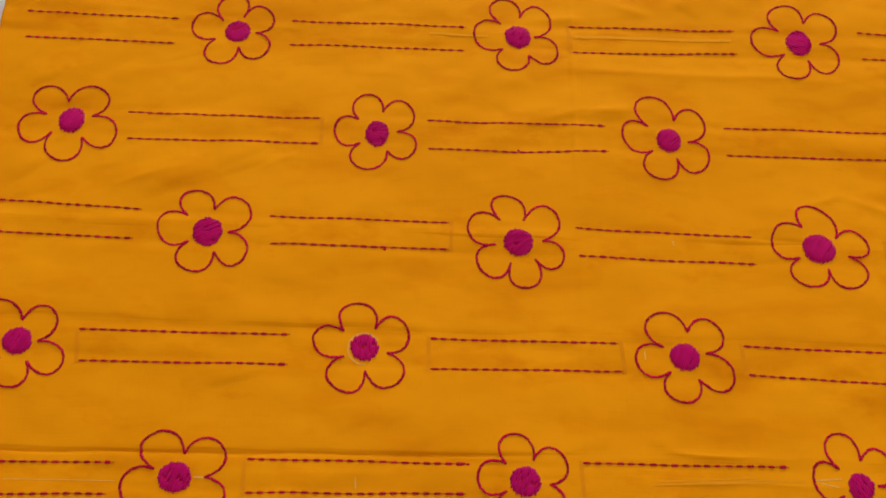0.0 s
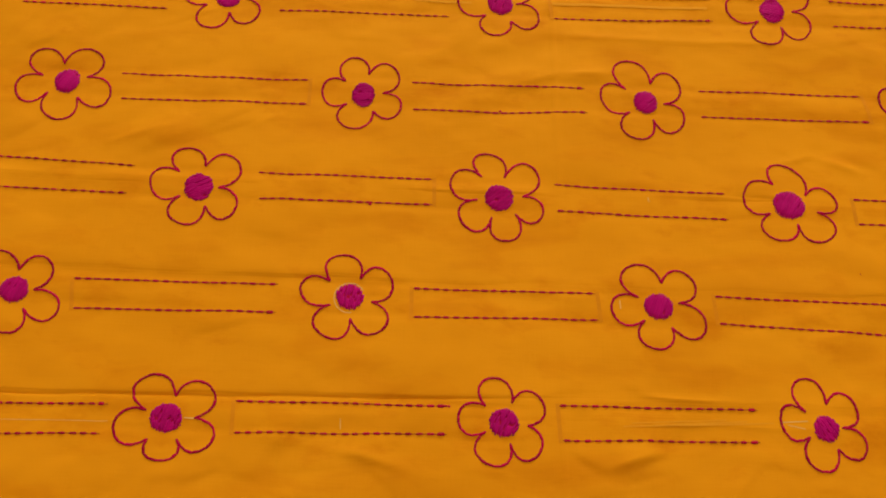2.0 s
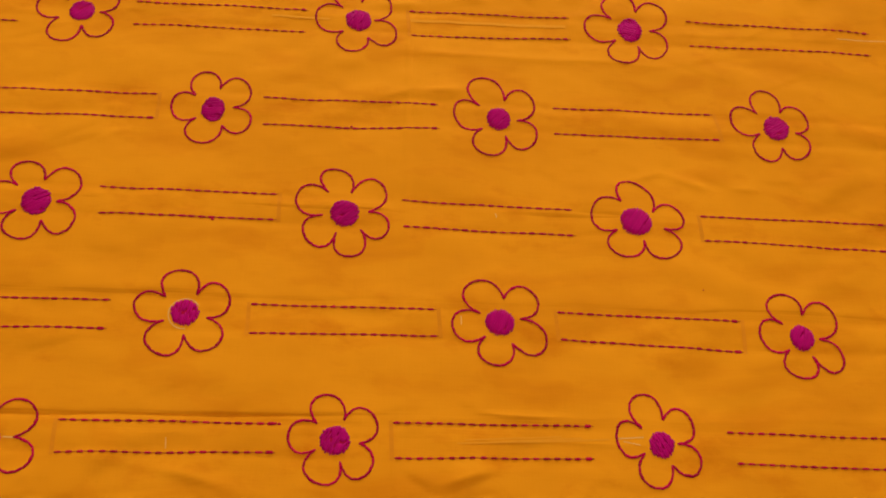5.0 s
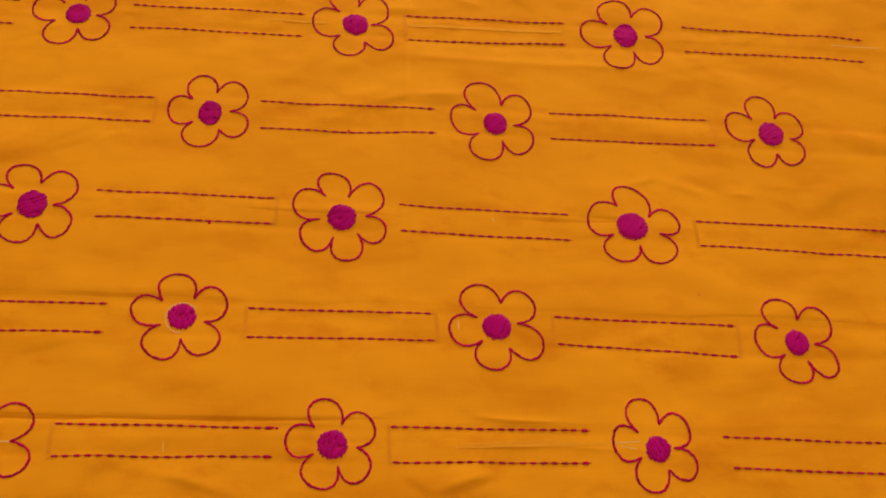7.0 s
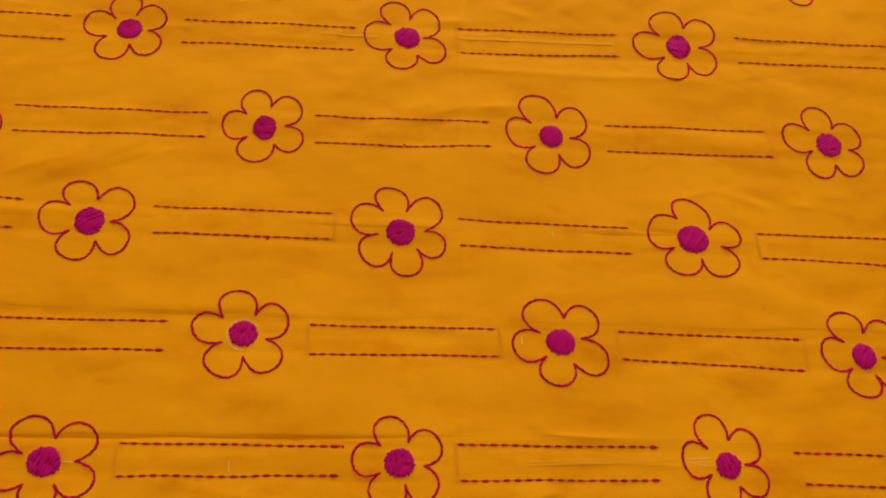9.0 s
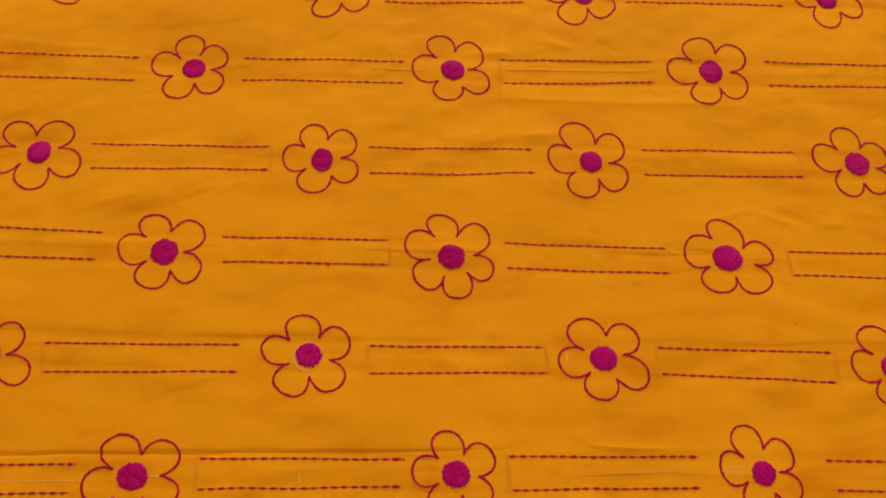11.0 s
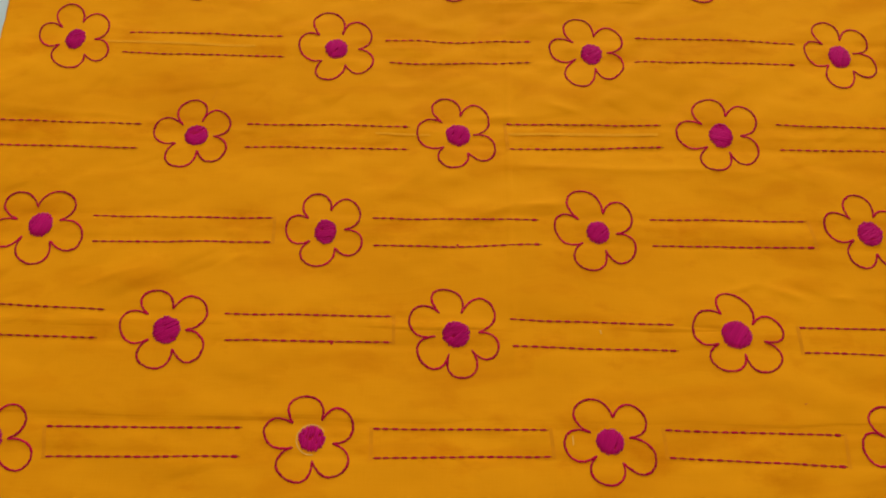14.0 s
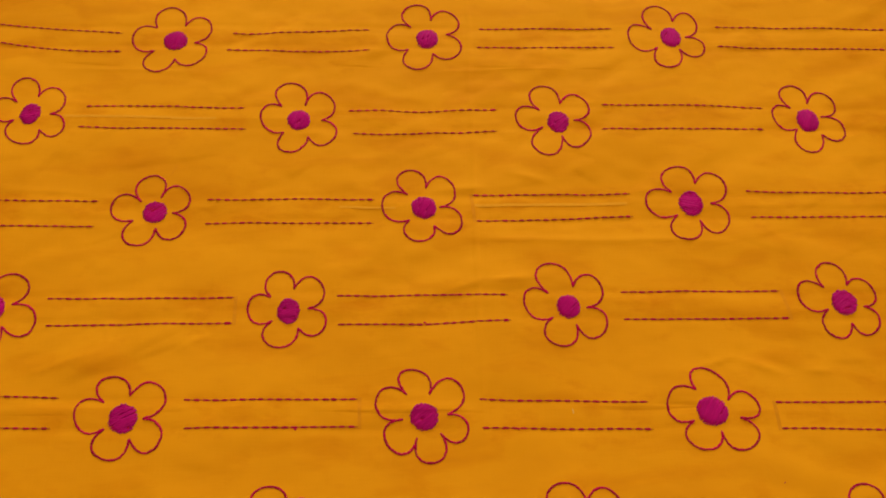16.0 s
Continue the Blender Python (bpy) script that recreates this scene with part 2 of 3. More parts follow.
def shape(x, y):
    """The height of the cloth's upper face over the bed."""
    x, y = np.asarray(x, float), np.asarray(y, float)
    h = 0.0005 * ROLLS(x / 0.11 + 20, y / 0.09 + 20) + 0.0005 * ROLLS(x / 0.045 + 9, y / 0.04 + 5)
    patch = np.clip(0.5 + 0.9 * WHERE(x / 0.10 + 11, y / 0.08 + 17), 0.1, 1)
    h = h + WRINKLES * patch * drawn(x, y, FOLDS, 34, 0.040, 0.014)
    h = h + WRINKLES * 0.8 * (1.1 - patch) * drawn(x, y, FOLDS_TOO, -14, 0.045, 0.015)
    h = h + 0.5 * WRINKLES * patch * drawn(x, y, CRUMPLE, 12, 0.016, 0.0085)
    h = h + 0.00012 * CRUMPLE(x / 0.008 + 23, y / 0.006 + 13)
    for k, row in enumerate(ROWS_AT):
        off = y - row - 0.0015 * DRIFT(x / 0.08 + 5 * k, k)
        some = np.clip(0.45 + 0.9 * WHERE(x / 0.035 + 7 * k, 3.3 * k), 0, 1)
        pull = np.exp(-(((np.abs(off) - 0.0082) / 0.0024) ** 2))
        h = h - PUCKER * (0.25 + 0.75 * some) * pull
        h = h + RIDGE * (DRIFT(x / 0.09 + 11 * k, 2.2 * k) + 0.2) * np.exp(-np.abs(off - 0.003 * DRIFT(x / 0.1, 6 + k)) / 0.0034)
        h = h + 0.00012 * DRIFT(x / 0.006 + 3 * k, y / 0.012) * np.exp(-((off / 0.013) ** 2))
    for fold in CREASES + SOFT_FOLDS:
        h = h + crease(x, y, *fold)
    for fold in PRESSED + HANDLED + CRUSHED:
        h = h + pressed(x, y, *fold)
    return h


def crushed():
    """Short sharp wrinkles, thick in the places where the cloth was crushed, thin elsewhere."""
    pick, made = random.Random(19), []
    spots = [(0.11, -0.150, 0.08, 0.013, 10, 10), (-0.275, 0.155, 0.015, 0.02, 8, 62), (-0.22, 0.075, 0.06, 0.045, 12, 35), (0.21, 0.034, 0.06, 0.02, 9, -22),
             (0.055, 0.086, 0.04, 0.012, 8, 15), (-0.06, -0.150, 0.09, 0.015, 8, -12), (0.24, 0.115, 0.08, 0.03, 7, 10),
             (-0.20, 0.165, 0.09, 0.03, 10, 40), (-0.13, 0.215, 0.06, 0.02, 6, 45), (0.03, 0.03, 0.32, 0.26, 26, 10)]
    for cx, cy, wx, wy, count, turn in spots:
        for _ in range(count):
            x, y = cx + wx * pick.uniform(-1, 1), cy + wy * pick.uniform(-1, 1)
            a, half = radians(turn + pick.gauss(0, 18)), pick.uniform(0.014, 0.030)
            dx, dy = half * math.cos(a), half * math.sin(a)
            made.append((x - dx, y - dy, x + dx, y + dy, pick.choice((-0.5, 1, 1, 1)) * pick.uniform(0.0003, 0.0009), pick.uniform(0.0012, 0.0035)))
    return made


WRINKLES, PUCKER, RIDGE = 0.0009, 0.00045, 0.0005
ROWS_AT = (-0.1225, -0.0615, 0.001, 0.0645, 0.1305, 0.197, 0.264)
CREASES = [
    (-0.31, -0.1180, 0.01, -0.1112, -0.0012, 0.0007),
    (0.02, -0.1115, 0.36, -0.104, 0.0003, 0.0030),
    (-0.29, 0.005, -0.12, 0.004, 0.0004, 0.0025),
    (0.05, -0.122, 0.16, -0.1205, 0.0005, 0.0014),
    (0.12, 0.132, 0.36, 0.134, 0.0006, 0.0016),
    (-0.30, 0.150, -0.10, 0.128, 0.0006, 0.0020),
    (-0.28, 0.197, 0.02, 0.1965, 0.0004, 0.0012),
    (-0.24, 0.238, -0.13, 0.232, 0.0006, 0.0020),
    (0.00, 0.236, 0.10, 0.237, 0.0006, 0.0020),
    (0.032, -0.24, 0.031, 0.33, 0.0004, 0.0012),
]

# folds ironed in across the cloth
PRESSED = [
    (-0.31, -0.1172, 0.04, -0.1100, 0.00064, 0.0008),
    (-0.31, -0.0505, -0.15, -0.0500, 0.00112, 0.0030),
    (-0.145, -0.0503, -0.070, -0.0505, 0.00230, 0.0024),
    (-0.080, -0.0505, -0.035, -0.0507, 0.00110, 0.0024),
    (-0.05, -0.0507, 0.16, -0.0500, 0.00048, 0.0020),
    (0.14, -0.0500, 0.36, -0.0505, 0.00080, 0.0014),
    (-0.055, 0.0026, 0.034, 0.0017, 0.00110, 0.0009),
    (0.085, 0.0028, 0.165, 0.0042, 0.00190, 0.0020),
    (-0.24, 0.2420, -0.192, 0.2385, 0.00096, 0.0016),
    (-0.055, 0.2398, -0.030, 0.2393, 0.00080, 0.0012),
    (0.025, 0.2388, 0.075, 0.2388, 0.00096, 0.0014),
    (0.098, 0.2373, 0.125, 0.2380, 0.00080, 0.0012),
]

# creases left where the cloth was crushed in the hand
HANDLED = [
    (-0.292, 0.1452, -0.275, 0.1572, 0.00200, 0.0035),
    (-0.282, 0.1523, -0.271, 0.1740, 0.00220, 0.0040),
    (-0.292, 0.1554, -0.280, 0.1681, 0.00180, 0.0035),
    (-0.268, 0.1356, -0.250, 0.1533, 0.00120, 0.0040),
    (-0.197, 0.0161, -0.159, 0.0310, 0.00216, 0.0045),
    (-0.161, 0.0300, -0.123, 0.0456, 0.00270, 0.0050),
    (-0.224, 0.0006, -0.182, 0.0009, 0.00063, 0.0015),
    (-0.141, 0.0029, -0.125, 0.0033, 0.00072, 0.0015),
    (0.195, 0.1077, 0.220, 0.1149, 0.00144, 0.0030),
    (-0.080, 0.1478, -0.069, 0.1621, 0.00108, 0.0020),
    (-0.240, 0.1452, -0.218, 0.1732, 0.00144, 0.0040),
    (-0.219, 0.1101, -0.197, 0.1276, 0.00126, 0.0040),
    (0.085, 0.1741, 0.109, 0.1644, 0.00126, 0.0030),
    (0.088, 0.1590, 0.108, 0.1462, 0.00162, 0.0035),
    (-0.155, -0.0865, -0.115, -0.0737, 0.00198, 0.0035),
    (-0.152, -0.1595, -0.126, -0.1494, 0.00216, 0.0030),
    (-0.166, -0.1575, -0.144, -0.1540, 0.00144, 0.0030),
    (-0.074, -0.1407, -0.046, -0.1492, 0.00198, 0.0030),
    (0.033, -0.1370, 0.052, -0.1477, 0.00306, 0.0032),
    (0.050, -0.1478, 0.081, -0.1360, 0.00324, 0.0032),
    (0.055, -0.1513, 0.084, -0.1437, 0.00180, 0.0030),
    (-0.096, -0.1105, -0.064, -0.0951, 0.00144, 0.0040),
    (0.059, -0.1039, 0.074, -0.1081, 0.00126, 0.0020),
    (0.020, -0.1096, 0.046, -0.1061, 0.00108, 0.0030),
    (-0.193, 0.0195, -0.159, 0.0356, 0.00270, 0.0055),
    (-0.164, 0.0327, -0.128, 0.0534, 0.00288, 0.0055),
    (-0.268, 0.0196, -0.249, 0.0371, 0.00216, 0.0045),
    (-0.224, -0.0290, -0.207, -0.0045, 0.00162, 0.0040),
    (-0.257, -0.0049, -0.233, 0.0080, 0.00108, 0.0040),
    (-0.136, -0.0271, -0.103, -0.0299, 0.00126, 0.0040),
    (-0.000, -0.1374, 0.022, -0.1344, 0.00126, 0.0030),
    (-0.269, 0.0102, -0.224, 0.0277, 0.00162, 0.0040),
    (-0.279, 0.0867, -0.267, 0.1121, 0.00216, 0.0030),
    (-0.272, 0.0808, -0.249, 0.0932, 0.00162, 0.0030),
    (-0.192, 0.1555, -0.150, 0.1635, 0.00126, 0.0030),
    (-0.080, 0.1519, -0.062, 0.1631, 0.00108, 0.0025),
    (0.184, 0.0344, 0.212, 0.0236, 0.00162, 0.0040),
]

# softer folds, pressed in by handling
SOFT_FOLDS = [
    (0.013, 0.0743, 0.038, 0.0816, 0.0014, 0.0034),
    (0.033, 0.0808, 0.067, 0.0823, 0.0020, 0.0034),
    (0.009, 0.1447, 0.042, 0.1456, 0.0015, 0.003),
    (0.051, 0.1572, 0.078, 0.1494, 0.0015, 0.0034),
    (0.024, 0.1098, 0.188, 0.1071, 0.0014, 0.0034),
    (0.151, 0.0278, 0.176, 0.0332, 0.0015, 0.003),
    (0.173, 0.0325, 0.201, 0.0210, 0.0020, 0.0034),
    (0.208, 0.0263, 0.228, 0.0235, 0.0017, 0.0034),
    (0.116, 0.0063, 0.156, 0.0045, -0.0019, 0.0024),
    (-0.217, 0.0238, -0.173, 0.0379, 0.0017, 0.0042),
    (-0.139, 0.0367, -0.114, 0.0492, 0.0017, 0.0036),
    (0.047, -0.1439, 0.085, -0.1342, 0.0024, 0.0036),
    (-0.089, -0.1356, -0.036, -0.1504, 0.0019, 0.0036),
    (0.060, -0.1069, 0.119, -0.1089, 0.0014, 0.0014),
]
CRUSHED = crushed()
KNOT = 0.001
GRID_X, GRID_Y = np.arange(-0.34, 0.41, KNOT), np.arange(-0.29, 0.38, KNOT)
HEIGHTS = shape(*np.meshgrid(GRID_X, GRID_Y))


def lie(x, y):
    """The same height, looked up between knots a millimetre apart."""
    u, v = (np.asarray(x, float) - GRID_X[0]) / KNOT, (np.asarray(y, float) - GRID_Y[0]) / KNOT
    i, j = np.floor(u).astype(int), np.floor(v).astype(int)
    u, v = u - i, v - j
    low = HEIGHTS[j, i] * (1 - u) + HEIGHTS[j, i + 1] * u
    return low * (1 - v) + (HEIGHTS[j + 1, i] * (1 - u) + HEIGHTS[j + 1, i + 1] * u) * v


# ---- the room, plain and closed, all assumed out of view ----
FLOOR = -0.56
for name, lo, hi, mat in (
    ("wall_south", (-2.1, -2.3, FLOOR), (2.1, -2.2, 2.1), WALL_PAINT),
    ("wall_east", (2.0, -2.2, FLOOR), (2.1, 2.6, 2.1), WALL_PAINT),
    ("wall_west", (-2.1, -2.2, FLOOR), (-2.0, 2.6, 2.1), WALL_PAINT),
    ("floor", (-2.1, -2.3, FLOOR - 0.1), (2.1, 2.7, FLOOR), FLOOR_TILE),
    ("ceiling", (-2.1, -2.3, 2.1), (2.1, 2.7, 2.2), CEILING_PAINT),
):
    tagged(block(name, lo, hi, mat), "plain painted surface of the small bedroom", name.split("_")[0], kind="structure")
bm = bmesh.new()
box(bm, (-2.1, 2.6, FLOOR), (-0.45, 2.7, 2.1))
box(bm, (0.95, 2.6, FLOOR), (2.1, 2.7, 2.1))
box(bm, (-0.45, 2.6, FLOOR), (0.95, 2.7, 0.55))
box(bm, (-0.45, 2.6, 1.75), (0.95, 2.7, 2.1))
tagged(part("wall_north", bm, WALL_PAINT, smooth=False), "plain painted wall with an opening added for the window light", "wall", kind="structure")
# unseen window frame, added to go with the daylight lamp
window = tagged(thing("added_window", (0.25, 2.65, 0.55)), "unseen white window frame, added round the window light", "window", kind="structure")
for lo, hi in (((-0.7, -0.03, 0), (-0.64, 0.03, 1.2)), ((0.64, -0.03, 0), (0.7, 0.03, 1.2)), ((-0.64, -0.03, 1.14), (0.64, 0.03, 1.2)), ((-0.64, -0.03, 0), (0.64, 0.03, 0.06))):
    block("window_frame", lo, hi, FRAME_PAINT, window, bevel=0.006)
# unseen tube fitting, added above the overhead lamp
tube = tagged(thing("added_tube_light", (0.0, -0.3, 2.1)), "unseen white ceiling tube fitting, added with the overhead light", "lamp")
block("housing", (-0.62, -0.04, -0.05), (0.62, 0.04, 0.0), FRAME_PAINT, tube, bevel=0.008)

# ---- the bed ----
bed = tagged(thing("bed", (0, 0, FLOOR)), "dark wooden bed base standing on the floor", "bed")
block("bed_frame", (-0.78, -1.0, 0.12), (0.78, 1.0, 0.32), BED_WOOD, bed, bevel=0.012)
for sx in (-0.72, 0.72):
    for sy in (-0.94, 0.94):
        block("leg", (sx - 0.04, sy - 0.04, 0), (sx + 0.04, sy + 0.04, 0.12), BED_WOOD, bed, bevel=0.006)
tagged(block("mattress", (-0.76, -0.98, FLOOR + 0.32), (0.76, 0.98, -0.012), TICKING, bevel=0.05), "pale thick mattress lying on the bed base", "mattress")


def bed_sheet_height(x, y):
    edge = np.maximum(np.abs(x) - 0.74, 0) * 3 + np.maximum(np.abs(y) - 0.96, 0) * 3
    return -0.0075 + 0.0022 * ROLLS(x / 0.16 + 40, y / 0.12 + 2) + 0.0012 * drawn(x, y, FOLDS_TOO, 70, 0.2, 0.05) - edge


tagged(sheet("bed_sheet", np.linspace(-0.79, 0.79, 200), np.linspace(-1.01, 1.01, 220), bed_sheet_height, SHEET),
       "white cotton bed sheet with a faint washed-out print", "bed sheet")

# ---- the embroidered cloth ----
cloth = tagged(thing("embroidered_cloth"), "mustard-orange cotton cloth hand-embroidered with magenta flowers, lying spread on the bed", "cloth")
LEFT, RIGHT, NEAR, FAR = -0.2943, 0.372, -0.265, 0.352


def edge_shift(x, y):
    """The cut edge of the cloth wanders a little."""
    return 0.0004 * DRIFT(y / 0.06 + 4, 2.0) + 0.0003 * DRIFT(y / 0.008, 9.0) - 0.03 * max(y - 0.18, 0)


xs, ys = np.arange(LEFT, RIGHT + 0.001, 0.0015), np.arange(NEAR, FAR + 0.001, 0.0015)
for low, high in ((-0.1215, -0.1075), (-0.0525, -0.046), (0.000, 0.006), (0.237, 0.242)):
    ys = np.union1d(ys, np.arange(low, high, 0.0005))
fabric = sheet("fabric", xs, ys, shape, COTTON, cloth, "creased mustard-orange cotton")
for v in fabric.data.vertices:
    if v.co.x < LEFT + 0.05:
        v.co.x += float(edge_shift(v.co.x, v.co.y)) * (1 - (v.co.x - LEFT) / 0.05)
thick = fabric.modifiers.new("thickness", "SOLIDIFY")
thick.thickness, thick.offset = 0.0007, -1.0


def strand(bm, points, width, height, lift=0.0, taper=0.45, sides=5):
    """A flattened round thread laid over the cloth along a few points (x, y, rise)."""
    rings, n = [], len(points)
    ground = lie([p[0] for p in points], [p[1] for p in points])
    for i, (x, y, rise) in enumerate(points):
        a, b = points[max(i - 1, 0)], points[min(i + 1, n - 1)]
        dx, dy = b[0] - a[0], b[1] - a[1]
        d = math.hypot(dx, dy) or 1.0
        px, py = -dy / d, dx / d
        k = taper if i in (0, n - 1) else 1.0
        z = float(ground[i]) + rise + lift
        ring = []
        for s in range(sides):
            t = 2 * math.pi * s / sides + math.pi / 2
            ring.append(bm.verts.new((x + px * math.cos(t) * width / 2 * k, y + py * math.cos(t) * width / 2 * k, z + height * (0.35 + 0.5 * math.sin(t)) * k)))
        rings.append(ring)
    for r, q in zip(rings, rings[1:]):
        for s in range(sides):
            bm.faces.new((r[s], r[(s + 1) % sides], q[(s + 1) % sides], q[s]))
    bm.faces.new(rings[0][::-1])
    bm.faces.new(rings[-1])


def lobe(a, b, tip, full, full_too):
    """The outline of a petal: from notch a round its tip to notch b; how full it is on either side."""
    mid, half = (a + b) / 2, (b - a).length / 2
    reach = (tip - mid) * 0.965
    across = (b - a).normalized() * (0.31 * reach.length + 0.134 * half) / 0.281
    p1, p2 = mid + reach * (4 / 3) - across * full, mid + reach * (4 / 3) + across * full_too
    out = []
    for i in range(49):
        t = i / 48
        out.append(a * (1 - t) ** 3 + p1 * (3 * t * (1 - t) ** 2) + p2 * (3 * t * t * (1 - t)) + b * t ** 3)
    return out


def spaced(points, step):
    """Points along a line at about even steps."""
    lengths = np.cumsum([0] + [(q - p).length for p, q in zip(points, points[1:])])
    n = max(2, round(lengths[-1] / step))
    at = np.linspace(0, lengths[-1], n + 1)
    return [Vector((np.interp(s, lengths, [p.x for p in points]), np.interp(s, lengths, [p.y for p in points]))) for s in at]


THREAD, THREAD_HIGH = 0.00121, 0.00048
rng = random.Random(7)


def flower(cx, cy, wide, high, petals, grain=75, gaps=0.12):
    """A flower in millimetres: satin-stitched centre, and petals in back stitch, each given by
    the direction and reach of its tip, and of the notch before it, and its fullness on either side."""
    mm, c = 0.001, Vector((cx, cy)) * 0.001
    rx, ry = wide * 0.99 * mm, high * 0.99 * mm
    bm, g = bmesh.new(), radians(grain)
    along, across = Vector((math.cos(g), math.sin(g))), Vector((-math.sin(g), math.cos(g)))
    reach_across = 1 / math.hypot(across.x / rx, across.y / ry)
    count = max(9, round(2 * reach_across / 0.00084))
    for i in range(count):
        o = (i + 0.5) / count * 2 - 1
        base = c + across * o * reach_across
        # the chord of the ellipse along the stitch's direction
        e = base - c
        qa = (along.x / rx) ** 2 + (along.y / ry) ** 2
        qb = 2 * (e.x * along.x / rx ** 2 + e.y * along.y / ry ** 2)
        qc = (e.x / rx) ** 2 + (e.y / ry) ** 2 - 1
        root = math.sqrt(max(qb * qb - 4 * qa * qc, 0))
        lo, hi = (-qb - root) / (2 * qa) - rng.uniform(-0.0004, 0.0005), (-qb + root) / (2 * qa) + rng.uniform(-0.0004, 0.0005)
        skew, joint = rng.uniform(-0.0005, 0.0005), rng.uniform(0.25, 0.75)
        split = rng.random() < gaps
        wide_stitch, tall = 0.00120 * rng.uniform(0.84, 1.1), 0.0009 * rng.uniform(0.88, 1.12)
        for u0, u1 in (((0, joint - 0.02), (joint + 0.02, 1)) if split else ((0, 1),)):
            pts = []
            for k in range(6):
                u = u0 + (u1 - u0) * k / 5
                p = base + along * (lo + (hi - lo) * u) + across * (skew * (u - 0.5) + (0.00012 if u0 else -0.00012))
                rise = 0.0003 * math.sqrt(max(0.0, 1 - (2 * u - 1) ** 2)) * math.sqrt(max(0.1, 1 - o * o))
                pts.append((p.x, p.y, rise - (0.00025 if split and k == (0 if u0 else 5) else 0)))
            strand(bm, pts, wide_stitch, tall, taper=0.55, sides=6)
    # flat wine disc, added to darken the gaps between stitches
    ground = bmesh.new()
    for v in bmesh.ops.create_circle(ground, cap_ends=True, segments=24, radius=1.0)["verts"]:
        x, y = c.x + v.co.x * rx * 0.95, c.y + v.co.y * ry * 0.95
        v.co = (x, y, float(lie(x, y)) + 0.00045)
    blossom = part("flower", bm, FLOSS_MAT, cloth, "magenta satin-stitched centre with outlined petals")
    part("underlay", ground, WINE_MAT, blossom, "wine-coloured disc under the satin stitches, dark in their gaps")
    for i, (tip, reach, turn, notch, full, full_too) in enumerate(petals):
        _, _, next_turn, next_notch, _, _ = petals[(i + 1) % len(petals)]
        a = c + Vector((math.cos(radians(turn)), math.sin(radians(turn)))) * notch * mm
        b = c + Vector((math.cos(radians(next_turn)), math.sin(radians(next_turn)))) * next_notch * mm
        t = c + Vector((math.cos(radians(tip)), math.sin(radians(tip)))) * reach * mm
        run = spaced(lobe(a, b, t, full, full_too), 0.0034)
        pb = bmesh.new()
        for p, q in zip(run, run[1:]):
            d = (q - p).normalized() * 0.0003
            wander = Vector((-d.y, d.x)) * rng.uniform(-0.5, 0.5)
            p, q = p - d + wander, q + d + wander
            w = THREAD * rng.uniform(0.88, 1.22)
            strand(pb, [(p.x, p.y, 0), (*(p * 0.75 + q * 0.25), 0.00016), (*(p * 0.25 + q * 0.75), 0.00016), (q.x, q.y, 0)], w, THREAD_HIGH, taper=0.7)
        part("petal", pb, PETAL_MAT, blossom, "magenta back-stitched petal outline")
    return blossom


def mark(points, width, mat, name="tracing_mark"):
    """A thin drawn line on the cloth."""
    bm, last = bmesh.new(), None
    ground = lie([p.x for p in points], [p.y for p in points])
    for i, p in enumerate(points):
        a, b = points[max(i - 1, 0)], points[min(i + 1, len(points) - 1)]
        d = (b - a).normalized()
        side = Vector((-d.y, d.x)) * width / 2
        pair = [bm.verts.new((q.x, q.y, float(ground[i]) + 0.00018)) for q in (p + side, p - side)]
        if last:
            bm.faces.new((last[0], last[1], pair[1], pair[0]))
        last = pair
    return part(name, bm, mat, cloth)


def knot(x, y, size=1.0):
    """A small lump where the thread was tied or doubled, in millimetres."""
    bm = bmesh.new()
    bmesh.ops.create_icosphere(bm, subdivisions=2, radius=1.0)
    z = float(lie(x * 0.001, y * 0.001))
    for v in bm.verts:
        wob = 1 + 0.25 * noise.noise(v.co * 1.7 + Vector((x, y, 0)))
        v.co = (x * 0.001 + v.co.x * 0.0008 * size * wob, y * 0.001 + v.co.y * 0.0006 * size * wob, z + 0.0002 + v.co.z * 0.0005 * size * wob)
    return part("knot", bm, WINE_MAT, cloth, "small knot of wine-coloured thread")


def straight(p, q):
    n = max(4, round((q - p).length / 0.0012))
    return [p.lerp(q, i / n) for i in range(n + 1)]


# one running stitch, a metre long, to be scaled
stitch_mesh = None


def stitch_shape():
    bm = bmesh.new()
    rings = []
    for x, k, z in ((-0.5, 0.4, -0.3), (-0.3, 1.0, 0.15), (0.3, 1.0, 0.15), (0.5, 0.4, -0.3)):
        rings.append([bm.verts.new((x, math.cos(t) * 0.5 * k, z + 0.5 * math.sin(t) * k)) for t in [math.pi * s / 3 for s in range(6)]])
    for r, q in zip(rings, rings[1:]):
        for s in range(6):
            bm.faces.new((r[s], q[s], q[(s + 1) % 6], r[(s + 1) % 6]))
    bm.faces.new(rings[0])
    bm.faces.new(rings[-1][::-1])
    bmesh.ops.recalc_face_normals(bm, faces=bm.faces)
    me = bpy.data.meshes.new("stitch")
    bm.to_mesh(me)
    bm.free()
    me.shade_smooth()
    me.materials.append(WINE_MAT)
    return me


